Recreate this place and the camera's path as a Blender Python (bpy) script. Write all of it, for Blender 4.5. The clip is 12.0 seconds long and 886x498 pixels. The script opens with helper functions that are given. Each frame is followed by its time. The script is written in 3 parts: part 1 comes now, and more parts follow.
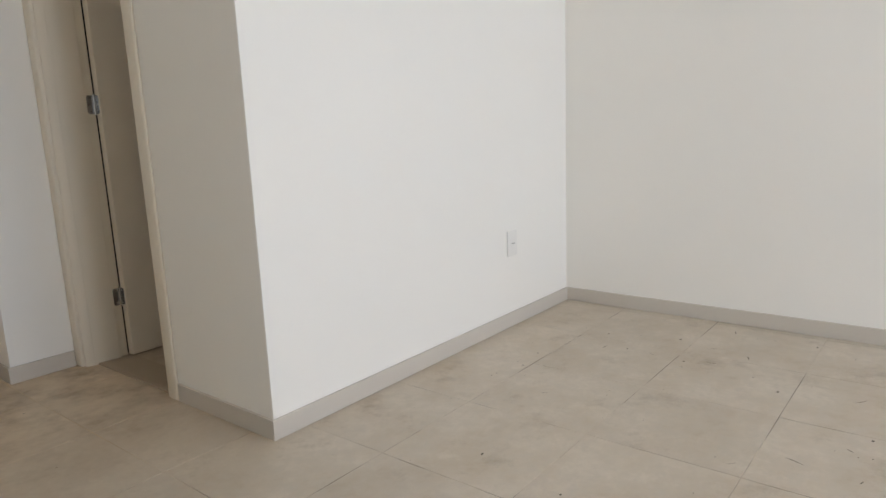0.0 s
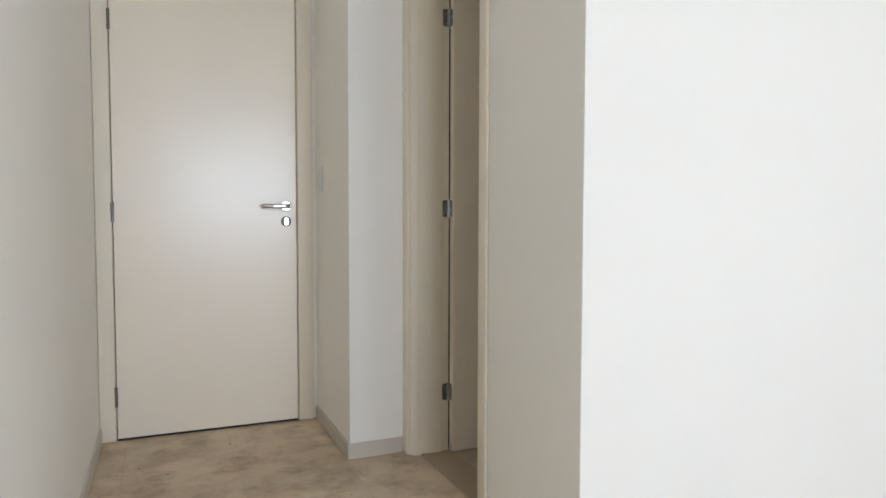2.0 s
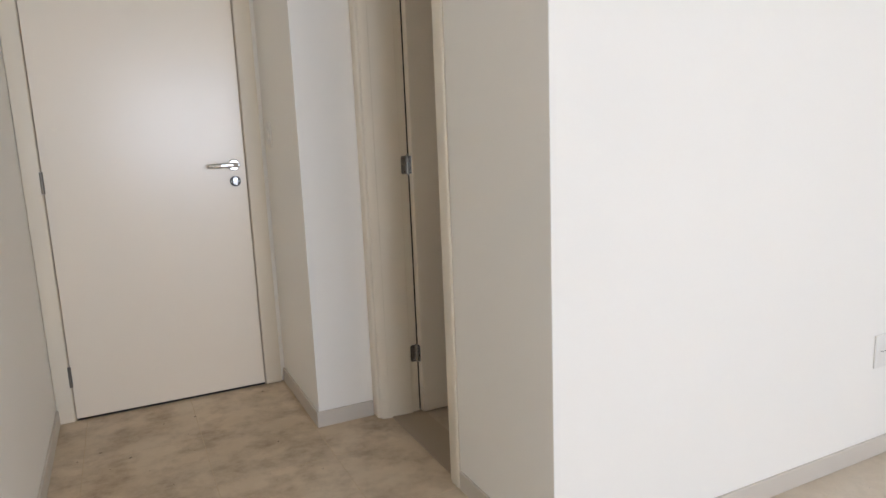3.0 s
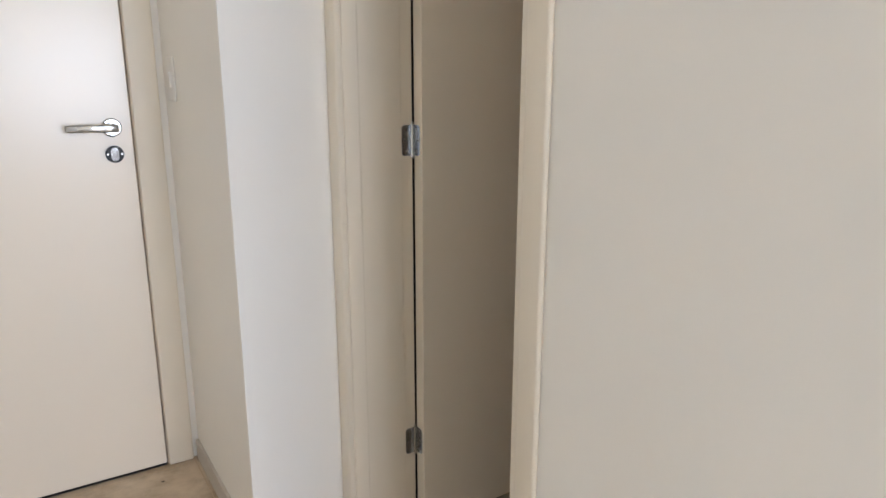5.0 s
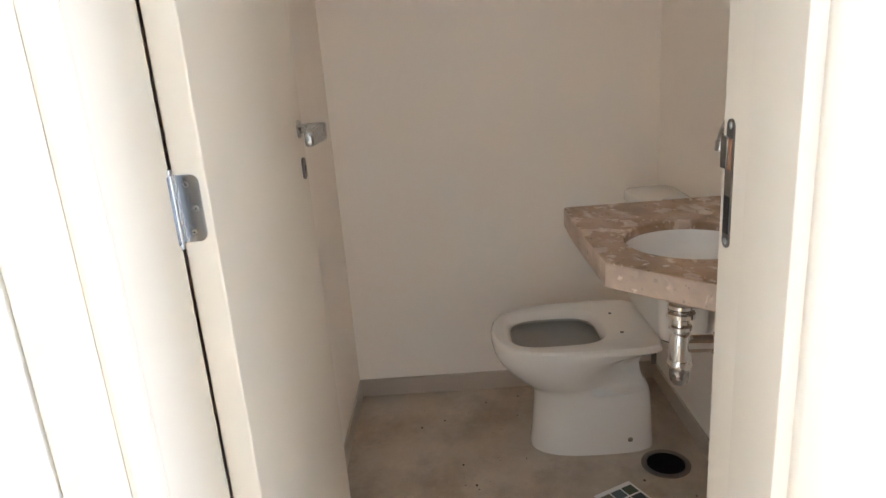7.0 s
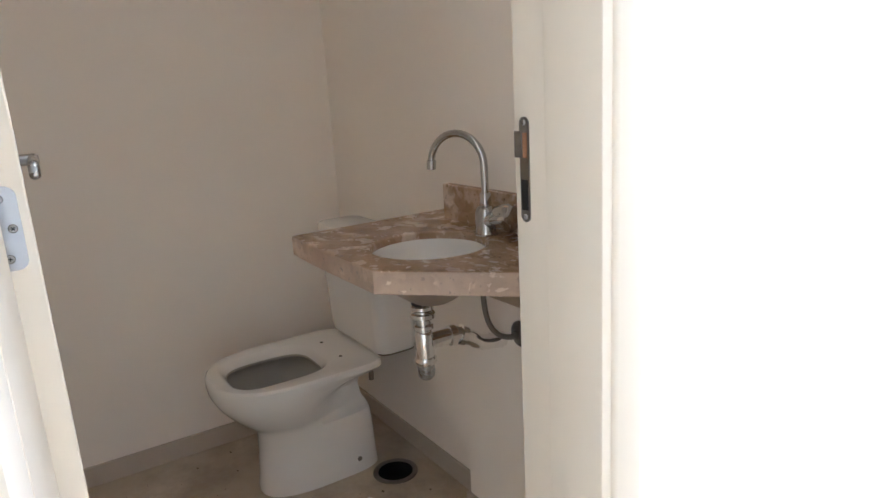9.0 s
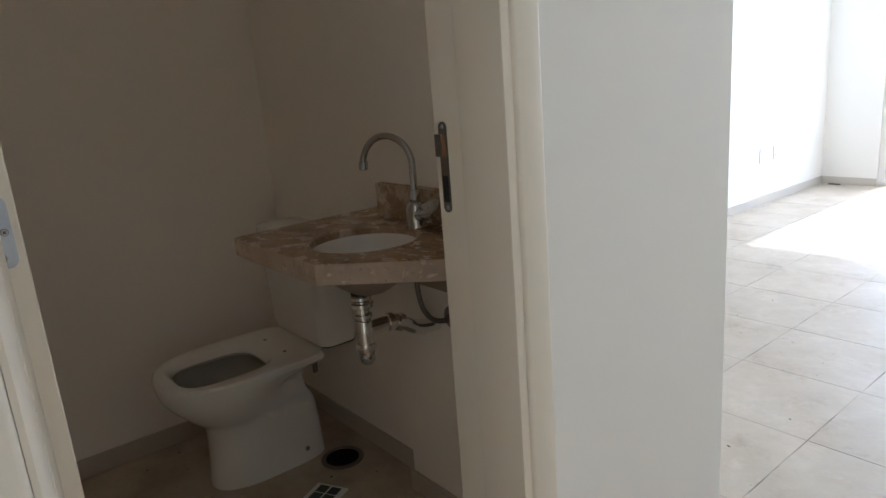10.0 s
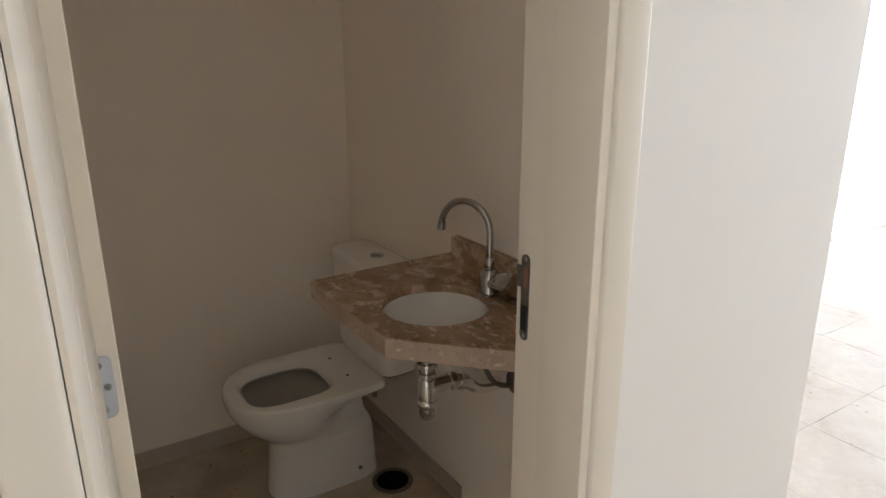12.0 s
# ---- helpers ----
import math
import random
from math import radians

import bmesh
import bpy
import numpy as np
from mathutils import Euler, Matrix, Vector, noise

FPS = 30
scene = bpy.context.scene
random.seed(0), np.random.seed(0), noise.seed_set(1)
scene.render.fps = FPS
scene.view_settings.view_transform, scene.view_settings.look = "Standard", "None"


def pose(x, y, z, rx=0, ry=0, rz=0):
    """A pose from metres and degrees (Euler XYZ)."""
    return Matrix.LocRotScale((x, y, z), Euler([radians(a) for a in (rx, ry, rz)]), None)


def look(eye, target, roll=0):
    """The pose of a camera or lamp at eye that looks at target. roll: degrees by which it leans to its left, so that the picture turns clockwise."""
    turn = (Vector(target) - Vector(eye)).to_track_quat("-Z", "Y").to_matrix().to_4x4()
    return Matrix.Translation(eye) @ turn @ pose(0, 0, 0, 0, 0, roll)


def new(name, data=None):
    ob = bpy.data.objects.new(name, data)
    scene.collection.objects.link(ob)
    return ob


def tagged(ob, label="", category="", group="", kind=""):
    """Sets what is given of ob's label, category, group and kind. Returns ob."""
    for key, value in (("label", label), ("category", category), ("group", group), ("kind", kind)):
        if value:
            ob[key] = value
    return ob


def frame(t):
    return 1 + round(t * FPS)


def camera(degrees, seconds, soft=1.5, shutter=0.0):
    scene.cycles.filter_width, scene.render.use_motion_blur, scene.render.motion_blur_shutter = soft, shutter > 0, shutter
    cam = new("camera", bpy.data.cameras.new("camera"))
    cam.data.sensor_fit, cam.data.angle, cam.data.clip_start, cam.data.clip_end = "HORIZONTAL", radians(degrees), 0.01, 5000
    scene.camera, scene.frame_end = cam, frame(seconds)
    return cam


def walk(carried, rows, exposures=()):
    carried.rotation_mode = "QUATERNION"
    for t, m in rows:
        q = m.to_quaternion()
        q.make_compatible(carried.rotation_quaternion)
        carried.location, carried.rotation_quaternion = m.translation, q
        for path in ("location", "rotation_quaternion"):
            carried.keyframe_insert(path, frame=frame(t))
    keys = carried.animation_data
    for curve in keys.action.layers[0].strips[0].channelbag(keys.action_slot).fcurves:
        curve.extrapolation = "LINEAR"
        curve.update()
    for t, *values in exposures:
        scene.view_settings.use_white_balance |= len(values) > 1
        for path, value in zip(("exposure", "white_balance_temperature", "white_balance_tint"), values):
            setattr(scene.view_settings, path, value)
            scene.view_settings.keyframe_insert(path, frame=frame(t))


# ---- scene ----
cam = camera(67.5, 12.0)
PATH = [
    (0, (-1.149, -1.594, 0.933), (0.386, -0.369, 0.557), -2.28),
    (0.5, (-1.103, -1.520, 0.925), (0.185, -0.046, 0.516), -1.55),
    (1, (-1.072, -1.485, 0.994), (-0.132, 0.257, 0.704), -2.62),
    (1.5, (-1.037, -1.467, 0.979), (-0.489, 0.451, 0.843), -1.00),
    (1.6, (-1.031, -1.456, 1.013), (-0.516, 0.474, 0.904), 0.41),
    (1.8, (-1.019, -1.453, 1.074), (-0.438, 0.457, 0.965), 1.62),
    (2, (-1.009, -1.431, 1.025), (-0.228, 0.407, 0.925), 0.13),
    (2.5, (-0.998, -1.405, 1.162), (-0.120, 0.376, 0.924), -2.77),
    (4.5, (-0.664, -0.542, 1.191), (0.135, 1.232, 0.729), -1.71),
    (5, (-0.677, -0.217, 1.172), (0.370, 1.422, 0.706), 0.03),
    (5.5, (-0.700, 0.150, 1.201), (0.665, 1.501, 0.643), -0.80),
    (6, (-0.615, 0.484, 1.180), (1.027, 1.497, 0.655), -2.45),
    (6.5, (-0.576, 0.720, 1.187), (1.305, 1.170, 0.677), -0.73),
    (6.7, (-0.575, 0.793, 1.196), (1.332, 1.067, 0.661), -2.23),
    (8.5, (-0.421, 1.131, 1.172), (1.303, 0.235, 0.696), -4.78),
    (9, (-0.539, 1.152, 1.152), (1.096, 0.102, 0.678), -3.30),
    (9.5, (-0.668, 1.180, 1.111), (0.822, 0.028, 0.439), -3.42),
    (10, (-0.650, 1.222, 1.167), (0.871, 0.018, 0.678), -4.54),
    (10.5, (-0.591, 1.246, 1.300), (0.973, 0.094, 0.824), -3.56),
    (11, (-0.581, 1.240, 1.398), (0.925, 0.112, 0.720), -2.88),
    (11.5, (-0.583, 1.220, 1.402), (0.856, 0.100, 0.581), -1.80),
    (12, (-0.596, 1.196, 1.400), (1.018, 0.169, 0.818), -0.23),
]
EXPOSURES = [(0, -0.70, 6250, 18), (0.5, -0.52, 6150, 16), (1.5, -0.29, 6300, 21), (2, -0.32, 6050, 16), (2.5, -0.40, 6250, 21), (4.5, -0.20, 6100, 16), (5, 0.02, 6050, 20), (5.5, 0.25, 6250, 21), (6, 0.56, 6050, 20), (6.5, 1.18, 5650, 19),
             (8.5, 1.97, 5050, 17), (9, 1.43, 5250, 19), (9.5, 0.42, 5350, 17), (10, -0.28, 5600, 16), (10.5, 0.0, 5750, 18), (11, 0.22, 5700, 19), (11.5, 0.37, 5750, 21), (12, 0.33, 5850, 19)]
walk(cam, [(t, look(eye, target, roll)) for t, eye, target, roll in PATH], EXPOSURES)

# ---- world, sun and daylight ----
SUN_ELEVATION = 40.0
world = bpy.data.worlds.new("sky")
scene.world = world
world.use_nodes = True
sky = world.node_tree.nodes.new("ShaderNodeTexSky")
sky.sky_type = "NISHITA"
sky.sun_disc = False
sky.sun_elevation = radians(SUN_ELEVATION)
sky.sun_rotation = radians(180)
world.node_tree.links.new(sky.outputs[0], world.node_tree.nodes["Background"].inputs[0])
world.node_tree.nodes["Background"].inputs[1].default_value = 0.12

sun_data = bpy.data.lights.new("sun", "SUN")
sun_data.energy, sun_data.angle, sun_data.color = 4.0, radians(0.6), (1.0, 0.96, 0.9)
sun = new("sun", sun_data)
sun.matrix_world = look((0, -20, 20 * math.tan(radians(SUN_ELEVATION))), (0, 0, 0))

window_light = bpy.data.lights.new("window_daylight", "AREA")
window_light.shape, window_light.size, window_light.size_y = "RECTANGLE", 2.2, 1.45
window_light.energy, window_light.color = 110.0, (0.755, 0.895, 1.0)
daylight = new("window_daylight", window_light)
daylight.matrix_world = look((0.24, -5.2, 1.38), (0.24, 0, 1.38))


scene.cycles.max_bounces, scene.cycles.diffuse_bounces = 32, 32


# ---- materials ----
def material(name, colour, rough=0.5, metal=0.0):
    m = bpy.data.materials.new(name)
    m.use_nodes = True
    b = m.node_tree.nodes["Principled BSDF"]
    b.inputs["Base Color"].default_value = (*colour, 1)
    b.inputs["Roughness"].default_value = rough
    b.inputs["Metallic"].default_value = metal
    return m


def node(m, kind, **sockets):
    n = m.node_tree.nodes.new(kind)
    for k, v in sockets.items():
        n.inputs[k.replace("_", " ")].default_value = v
    return n


def wire(m, a, b):
    m.node_tree.links.new(a, b)


def coords(m, generated=False):
    if generated:
        return node(m, "ShaderNodeTexCoord").outputs["Object"]
    return node(m, "ShaderNodeNewGeometry").outputs["Position"]


def noise_of(m, scale, detail=4, rough=0.55, at=None):
    n = node(m, "ShaderNodeTexNoise", Scale=scale, Detail=detail, Roughness=rough)
    wire(m, at or coords(m), n.inputs["Vector"])
    return n.outputs["Fac"]


def ramp(m, fac, stops):
    r = node(m, "ShaderNodeValToRGB")
    e = r.color_ramp.elements
    while len(e) < len(stops):
        e.new(0.5)
    for el, (p, c) in zip(e, stops):
        el.position, el.color = p, (*c, 1) if len(c) == 3 else c
    wire(m, fac, r.inputs[0])
    return r.outputs[0]


def mix(m, fac, a, b, mode="MIX"):
    n = node(m, "ShaderNodeMix")
    n.data_type, n.blend_type = "RGBA", mode
    for value, sock in ((fac, n.inputs[0]), (a, n.inputs[6]), (b, n.inputs[7])):
        if isinstance(value, (int, float)):
            sock.default_value = value
        elif isinstance(value, tuple):
            sock.default_value = (*value, 1)
        else:
            wire(m, value, sock)
    return n.outputs[2]


def bump(m, height, strength, distance):
    b = node(m, "ShaderNodeBump", Strength=strength, Distance=distance)
    wire(m, height, b.inputs["Height"])
    wire(m, b.outputs[0], m.node_tree.nodes["Principled BSDF"].inputs["Normal"])


def base(m, out):
    wire(m, out, m.node_tree.nodes["Principled BSDF"].inputs["Base Color"])


def gloss(m, out):
    wire(m, out, m.node_tree.nodes["Principled BSDF"].inputs["Roughness"])


def painted(name, colour, rough, uneven=0.05, relief=0.08):
    """Rolled wall paint or satin lacquer: faint cloudiness, scuffs and orange-peel."""
    m = material(name, colour, rough)
    dark = tuple(c * (1 - uneven) for c in colour)
    cloud = noise_of(m, 1.3, 2)
    base(m, mix(m, ramp(m, cloud, [(0.15, (0, 0, 0)), (0.85, (1, 1, 1))]), dark, colour))
    grain = noise_of(m, 260, 2)
    bump(m, grain, relief, 0.001)
    gloss(m, ramp(m, noise_of(m, 2.0, 2), [(0.2, (rough * 0.96,) * 3), (0.8, (min(1, rough * 1.05),) * 3)]))
    return m


wall_paint = painted("white wall paint", (0.890, 0.876, 0.838), 0.6, 0.03, 0.12)
room_paint = painted("warm white powder room paint", (0.915, 0.862, 0.785), 0.6, 0.03, 0.12)
ceiling_paint = painted("ceiling paint", (0.875, 0.855, 0.81), 0.8)
cream_lacquer = painted("cream lacquered wood", (0.80, 0.735, 0.622), 0.42, 0.025, 0.03)
door_lacquer = material("pale door lacquer", (0.85, 0.775, 0.665), 0.25)
bump(door_lacquer, noise_of(door_lacquer, 300, 2), 0.02, 0.0005)
door_lacquer.node_tree.nodes["Principled BSDF"].inputs["Specular IOR Level"].default_value = 0.75
white_plastic = painted("white plastic", (0.82, 0.81, 0.78), 0.35, 0.02, 0.0)
skirting = painted("grey skirting tile", (0.62, 0.575, 0.515), 0.45, 0.10, 0.05)
room_skirting = painted("darker beige skirting tile", (0.53, 0.465, 0.39), 0.45, 0.12, 0.05)
ceramic = painted("white glazed ceramic", (0.82, 0.805, 0.77), 0.12, 0.03, 0.0)
# shade under the toilet rim, put into a darker glaze colour
bowl_shade = painted("shaded glaze inside the toilet bowl", (0.47, 0.45, 0.40), 0.25, 0.15, 0.0)
# brown shadow below the counter, painted as the basin's outer colour
basin_under_shade = painted("shaded brown underside of the basin", (0.36, 0.29, 0.23), 0.7, 0.2, 0.1)
chrome = material("polished chrome", (0.52, 0.51, 0.49), 0.10, 1.0)
gloss(chrome, ramp(chrome, noise_of(chrome, 40, 4), [(0.3, (0.06,) * 3), (0.8, (0.14,) * 3)]))
bright_chrome = material("bright chrome", (0.86, 0.85, 0.83), 0.09, 1.0)
steel = material("brushed steel", (0.46, 0.45, 0.43), 0.3, 1.0)
gloss(steel, ramp(steel, noise_of(steel, 90, 4), [(0.3, (0.24,) * 3), (0.8, (0.34,) * 3)]))
nickel = material("satin nickel", (0.50, 0.53, 0.57), 0.18, 1.0)
bump(nickel, noise_of(nickel, 400, 2), 0.03, 0.0005)
dark_steel = material("tarnished steel", (0.24, 0.22, 0.195), 0.4, 1.0)
gloss(dark_steel, ramp(dark_steel, noise_of(dark_steel, 120, 4), [(0.3, (0.3,) * 3), (0.8, (0.55,) * 3)]))
black_rubber = painted("black plastic", (0.018, 0.018, 0.02), 0.45, 0.3, 0.05)
# near-black colour gives the drain hole its darkness
drain_black = painted("black for the dark drain hole", (0.006, 0.006, 0.007), 0.8, 0.3, 0.0)
drain_black.node_tree.nodes["Principled BSDF"].inputs["Specular IOR Level"].default_value = 0.15
grout = material("sandy grout", (0.34, 0.30, 0.25), 0.9)
grout_split = node(grout, "ShaderNodeSeparateXYZ")
wire(grout, coords(grout), grout_split.inputs[0])
grout_mud = node(grout, "ShaderNodeMapRange", From_Min=0.0, From_Max=0.5)
wire(grout, grout_split.outputs[1], grout_mud.inputs[0])
grout_dust = ramp(grout, noise_of(grout, 3.5, 5, 0.65), [(0.40, (0.15, 0.13, 0.105)), (0.56, (0.56, 0.49, 0.40))])
base(grout, mix(grout, grout_mud.outputs[0], grout_dust, (0.56, 0.44, 0.295)))
bump(grout, noise_of(grout, 260, 2), 0.3, 0.001)
concrete = painted("bare concrete", (0.33, 0.32, 0.30), 0.85, 0.2, 0.3)
raw_wood = painted("raw wood in the mortise", (0.42, 0.22, 0.12), 0.7, 0.3, 0.2)
water = material("still water", (0.16, 0.165, 0.15), 0.04)
glass = material("clear glass", (1, 1, 1), 0.0)
glass.node_tree.nodes["Principled BSDF"].inputs["Transmission Weight"].default_value = 1.0


def floor_tile_material(name, pale, dust, stain, muddy=True):
    """Matt porcelain with dried cement haze, trodden dirt inside the entrance and small scratches."""
    m = material(name, pale, 0.4)
    info = node(m, "ShaderNodeObjectInfo")
    haze = ramp(m, noise_of(m, 3.1, 7, 0.68), [(0.36, (0, 0, 0)), (0.60, (1, 1, 1))])
    c = mix(m, haze, dust, pale)
    fine = ramp(m, noise_of(m, 21, 6, 0.7), [(0.42, (0, 0, 0)), (0.66, (1, 1, 1))])
    c = mix(m, fine, c, tuple(v * 0.88 for v in pale))
    smear = ramp(m, noise_of(m, 5.3, 8, 0.75), [(0.56, (0, 0, 0)), (0.70, (0.6, 0.6, 0.6))])
    c = mix(m, smear, c, tuple(min(1.0, v * 1.13) for v in pale))
    scuff = ramp(m, noise_of(m, 4.2, 6, 0.7), [(0.57, (0, 0, 0)), (0.72, (0.42, 0.42, 0.42))])
    c = mix(m, scuff, c, stain)
    if muddy:
        # brown film and trodden mud just inside the entrance door, thinning out towards the room
        split = node(m, "ShaderNodeSeparateXYZ")
        wire(m, coords(m), split.inputs[0])
        reach = node(m, "ShaderNodeMapRange", From_Min=-0.1, From_Max=0.9)
        wire(m, split.outputs[1], reach.inputs[0])
        film = mix(m, 1.0, reach.outputs[0], (0.85, 0.85, 0.85), "MULTIPLY")
        c = mix(m, film, c, mix(m, ramp(m, noise_of(m, 3.6, 5, 0.6), [(0.36, (0, 0, 0)), (0.64, (1, 1, 1))]), (0.60, 0.475, 0.33), (0.70, 0.58, 0.43)))
        blotch = ramp(m, noise_of(m, 6.0, 7, 0.62), [(0.43, (0, 0, 0)), (0.66, (1, 1, 1))])
        worn = ramp(m, noise_of(m, 19, 4, 0.6), [(0.32, (0.5, 0.5, 0.5)), (0.65, (1, 1, 1))])
        mud = mix(m, 1.0, mix(m, 1.0, blotch, worn, "MULTIPLY"), reach.outputs[0], "MULTIPLY")
        c = mix(m, mix(m, 1.0, mud, (0.8, 0.8, 0.8), "MULTIPLY"), c, (0.26, 0.175, 0.10))
    else:
        patch = ramp(m, noise_of(m, 3.3, 6, 0.65), [(0.46, (0, 0, 0)), (0.66, (0.55, 0.55, 0.55))])
        c = mix(m, patch, c, (0.24, 0.175, 0.115))
    tint = ramp(m, info.outputs["Random"], [(0, (0.94, 0.94, 0.94)), (1, (1, 1, 1))])
    base(m, mix(m, 1.0, c, tint, "MULTIPLY"))
    gloss(m, ramp(m, noise_of(m, 5, 6), [(0.3, (0.40,) * 3), (0.75, (0.62,) * 3)]))
    bump(m, noise_of(m, 60, 4), 0.08, 0.001)
    return m


tile_mat = floor_tile_material("dusty greige porcelain", (0.59, 0.52, 0.43), (0.47, 0.395, 0.30), (0.22, 0.165, 0.115))

bath_floor_mat = floor_tile_material("dusty powder room porcelain", (0.56, 0.485, 0.39), (0.43, 0.355, 0.265), (0.22, 0.165, 0.115), False)


def breccia(name, pale, rough):
    """Brown breccia marble: long cream fragments and dark veins in a rusty brown paste; pale lightens a sawn edge."""
    m = material(name, (0.4, 0.28, 0.18), rough)
    at = coords(m, True)
    warp = node(m, "ShaderNodeTexNoise", Scale=11.0, Detail=4.0)
    wire(m, at, warp.inputs["Vector"])
    bent = node(m, "ShaderNodeVectorMath")
    bent.operation = "MULTIPLY_ADD"
    wire(m, warp.outputs["Color"], bent.inputs[0])
    bent.inputs[1].default_value = (0.10, 0.10, 0.10)
    wire(m, at, bent.inputs[2])
    c = ramp(m, noise_of(m, 13, 7, 0.62, at), [(0.30, (0.22, 0.14, 0.075)), (0.45, (0.36, 0.238, 0.148)), (0.60, (0.47, 0.335, 0.225)), (0.75, (0.63, 0.49, 0.37))])
    for scale, turn, seed, lo in ((12.0, 0.5, 0.0, 0.66), (30.0, 0.9, 3.1, 0.76), (60.0, 0.2, 7.7, 0.84)):
        stretch = node(m, "ShaderNodeMapping", Scale=(1.0, 2.3, 1.8), Rotation=(0, 0, turn), Location=(seed, seed, seed))
        wire(m, bent.outputs[0], stretch.inputs[0])
        cells = node(m, "ShaderNodeTexVoronoi", Scale=scale)
        edge = node(m, "ShaderNodeTexVoronoi", Scale=scale)
        edge.feature = "DISTANCE_TO_EDGE"
        for v in (cells, edge):
            wire(m, stretch.outputs[0], v.inputs["Vector"])
        split = node(m, "ShaderNodeSeparateColor")
        wire(m, cells.outputs["Color"], split.inputs[0])
        chips = ramp(m, split.outputs[0], [(0.0, (0.24, 0.15, 0.08)), (0.40, (0.38, 0.27, 0.165)), (0.65, (0.60, 0.465, 0.345)), (1.0, (0.80, 0.69, 0.58))])
        inside = ramp(m, edge.outputs["Distance"], [(0.03, (0, 0, 0)), (0.20, (0.85, 0.85, 0.85))])
        some = ramp(m, split.outputs[1], [(lo, (0, 0, 0)), (lo + 0.06, (1, 1, 1))])
        c = mix(m, mix(m, 1.0, inside, some, "MULTIPLY"), c, chips)
    pits = ramp(m, noise_of(m, 75, 4, 0.6, at), [(0.63, (0, 0, 0)), (0.69, (1, 1, 1))])
    c = mix(m, pits, c, (0.09, 0.055, 0.035))
    if pale:
        c = mix(m, pale, c, (0.74, 0.625, 0.53))
        bump(m, noise_of(m, 55, 5, 0.6, at), 0.5, 0.004)
    base(m, c)
    gloss(m, ramp(m, noise_of(m, 20, 4), [(0.3, (rough * 0.65,) * 3), (0.8, (min(1.0, rough * 1.5),) * 3)]))
    return m


marble = breccia("polished brown breccia marble", 0.0, 0.24)
marble_edge = breccia("sawn breccia marble edge", 0.36, 0.6)
sill_stone = painted("beige sill stone", (0.42, 0.34, 0.25), 0.4, 0.15, 0.05)


# ---- mesh helpers ----
def part(name, bm, mat, parent=None, label="", smooth=False):
    me = bpy.data.meshes.new(name)
    bmesh.ops.recalc_face_normals(bm, faces=bm.faces)
    for f in bm.faces:
        f.smooth = smooth
    bm.to_mesh(me)
    bm.free()
    me.materials.append(mat)
    ob = new(name, me)
    if smooth:
        me.set_sharp_from_angle(angle=radians(38))
    if parent:
        ob.parent = parent
        ob.matrix_parent_inverse = parent.matrix_world.inverted()
    if label:
        ob["label"] = label
    return ob


def thing(name, label, category, at=(0, 0, 0), kind="", group=""):
    ob = new(name)
    ob.matrix_world = pose(*at)
    bpy.context.view_layer.update()
    return tagged(ob, label, category, group, kind)


def box(x0, x1, y0, y1, z0, z1, bevel=0.0, segments=2, bm=None):
    b = bmesh.new()
    bmesh.ops.create_cube(b, size=1, matrix=Matrix.Translation(((x0 + x1) / 2, (y0 + y1) / 2, (z0 + z1) / 2)) @ Matrix.Diagonal((x1 - x0, y1 - y0, z1 - z0, 1)))
    if bevel:
        bmesh.ops.bevel(b, geom=b.edges[:], offset=bevel, segments=segments, profile=0.5, affect="EDGES")
    return b if bm is None else joined(bm, b)


def joined(bm, other):
    me = bpy.data.meshes.new("tmp")
    other.to_mesh(me)
    other.free()
    bm.from_mesh(me)
    bpy.data.meshes.remove(me)
    return bm


def prism(points, z0, z1, bevel=0.0):
    b = bmesh.new()
    low = [b.verts.new((x, y, z0)) for x, y in points]
    f = b.faces.new(low)
    r = bmesh.ops.extrude_face_region(b, geom=[f])
    bmesh.ops.translate(b, vec=(0, 0, z1 - z0), verts=[v for v in r["geom"] if isinstance(v, bmesh.types.BMVert)])
    if bevel:
        bmesh.ops.bevel(b, geom=[e for e in b.edges if abs(e.verts[0].co.z - e.verts[1].co.z) > 0.01], offset=bevel, segments=3, profile=0.5, affect="EDGES")
    return b


def loft(rings, close_start=True, close_end=True):
    """A skin over rings of equally many points."""
    b = bmesh.new()
    rows = [[b.verts.new(p) for p in ring] for ring in rings]
    n = len(rows[0])
    for a, c in zip(rows, rows[1:]):
        for i in range(n):
            b.faces.new((a[i], a[(i + 1) % n], c[(i + 1) % n], c[i]))
    if close_start:
        b.faces.new(rows[0][::-1])
    if close_end:
        b.faces.new(rows[-1])
    return b


def lathe(profile, at=(0, 0, 0), axis="z", n=28):
    """Turned shape from (radius, height) pairs."""
    rings = [[(r * math.cos(k * math.tau / n), r * math.sin(k * math.tau / n), h) for k in range(n)] for r, h in profile]
    b = loft(rings)
    turn = {"z": Matrix(), "y": pose(0, 0, 0, -90), "x": pose(0, 0, 0, 0, 90)}[axis]
    bmesh.ops.transform(b, matrix=Matrix.Translation(at) @ turn, verts=b.verts)
    return b


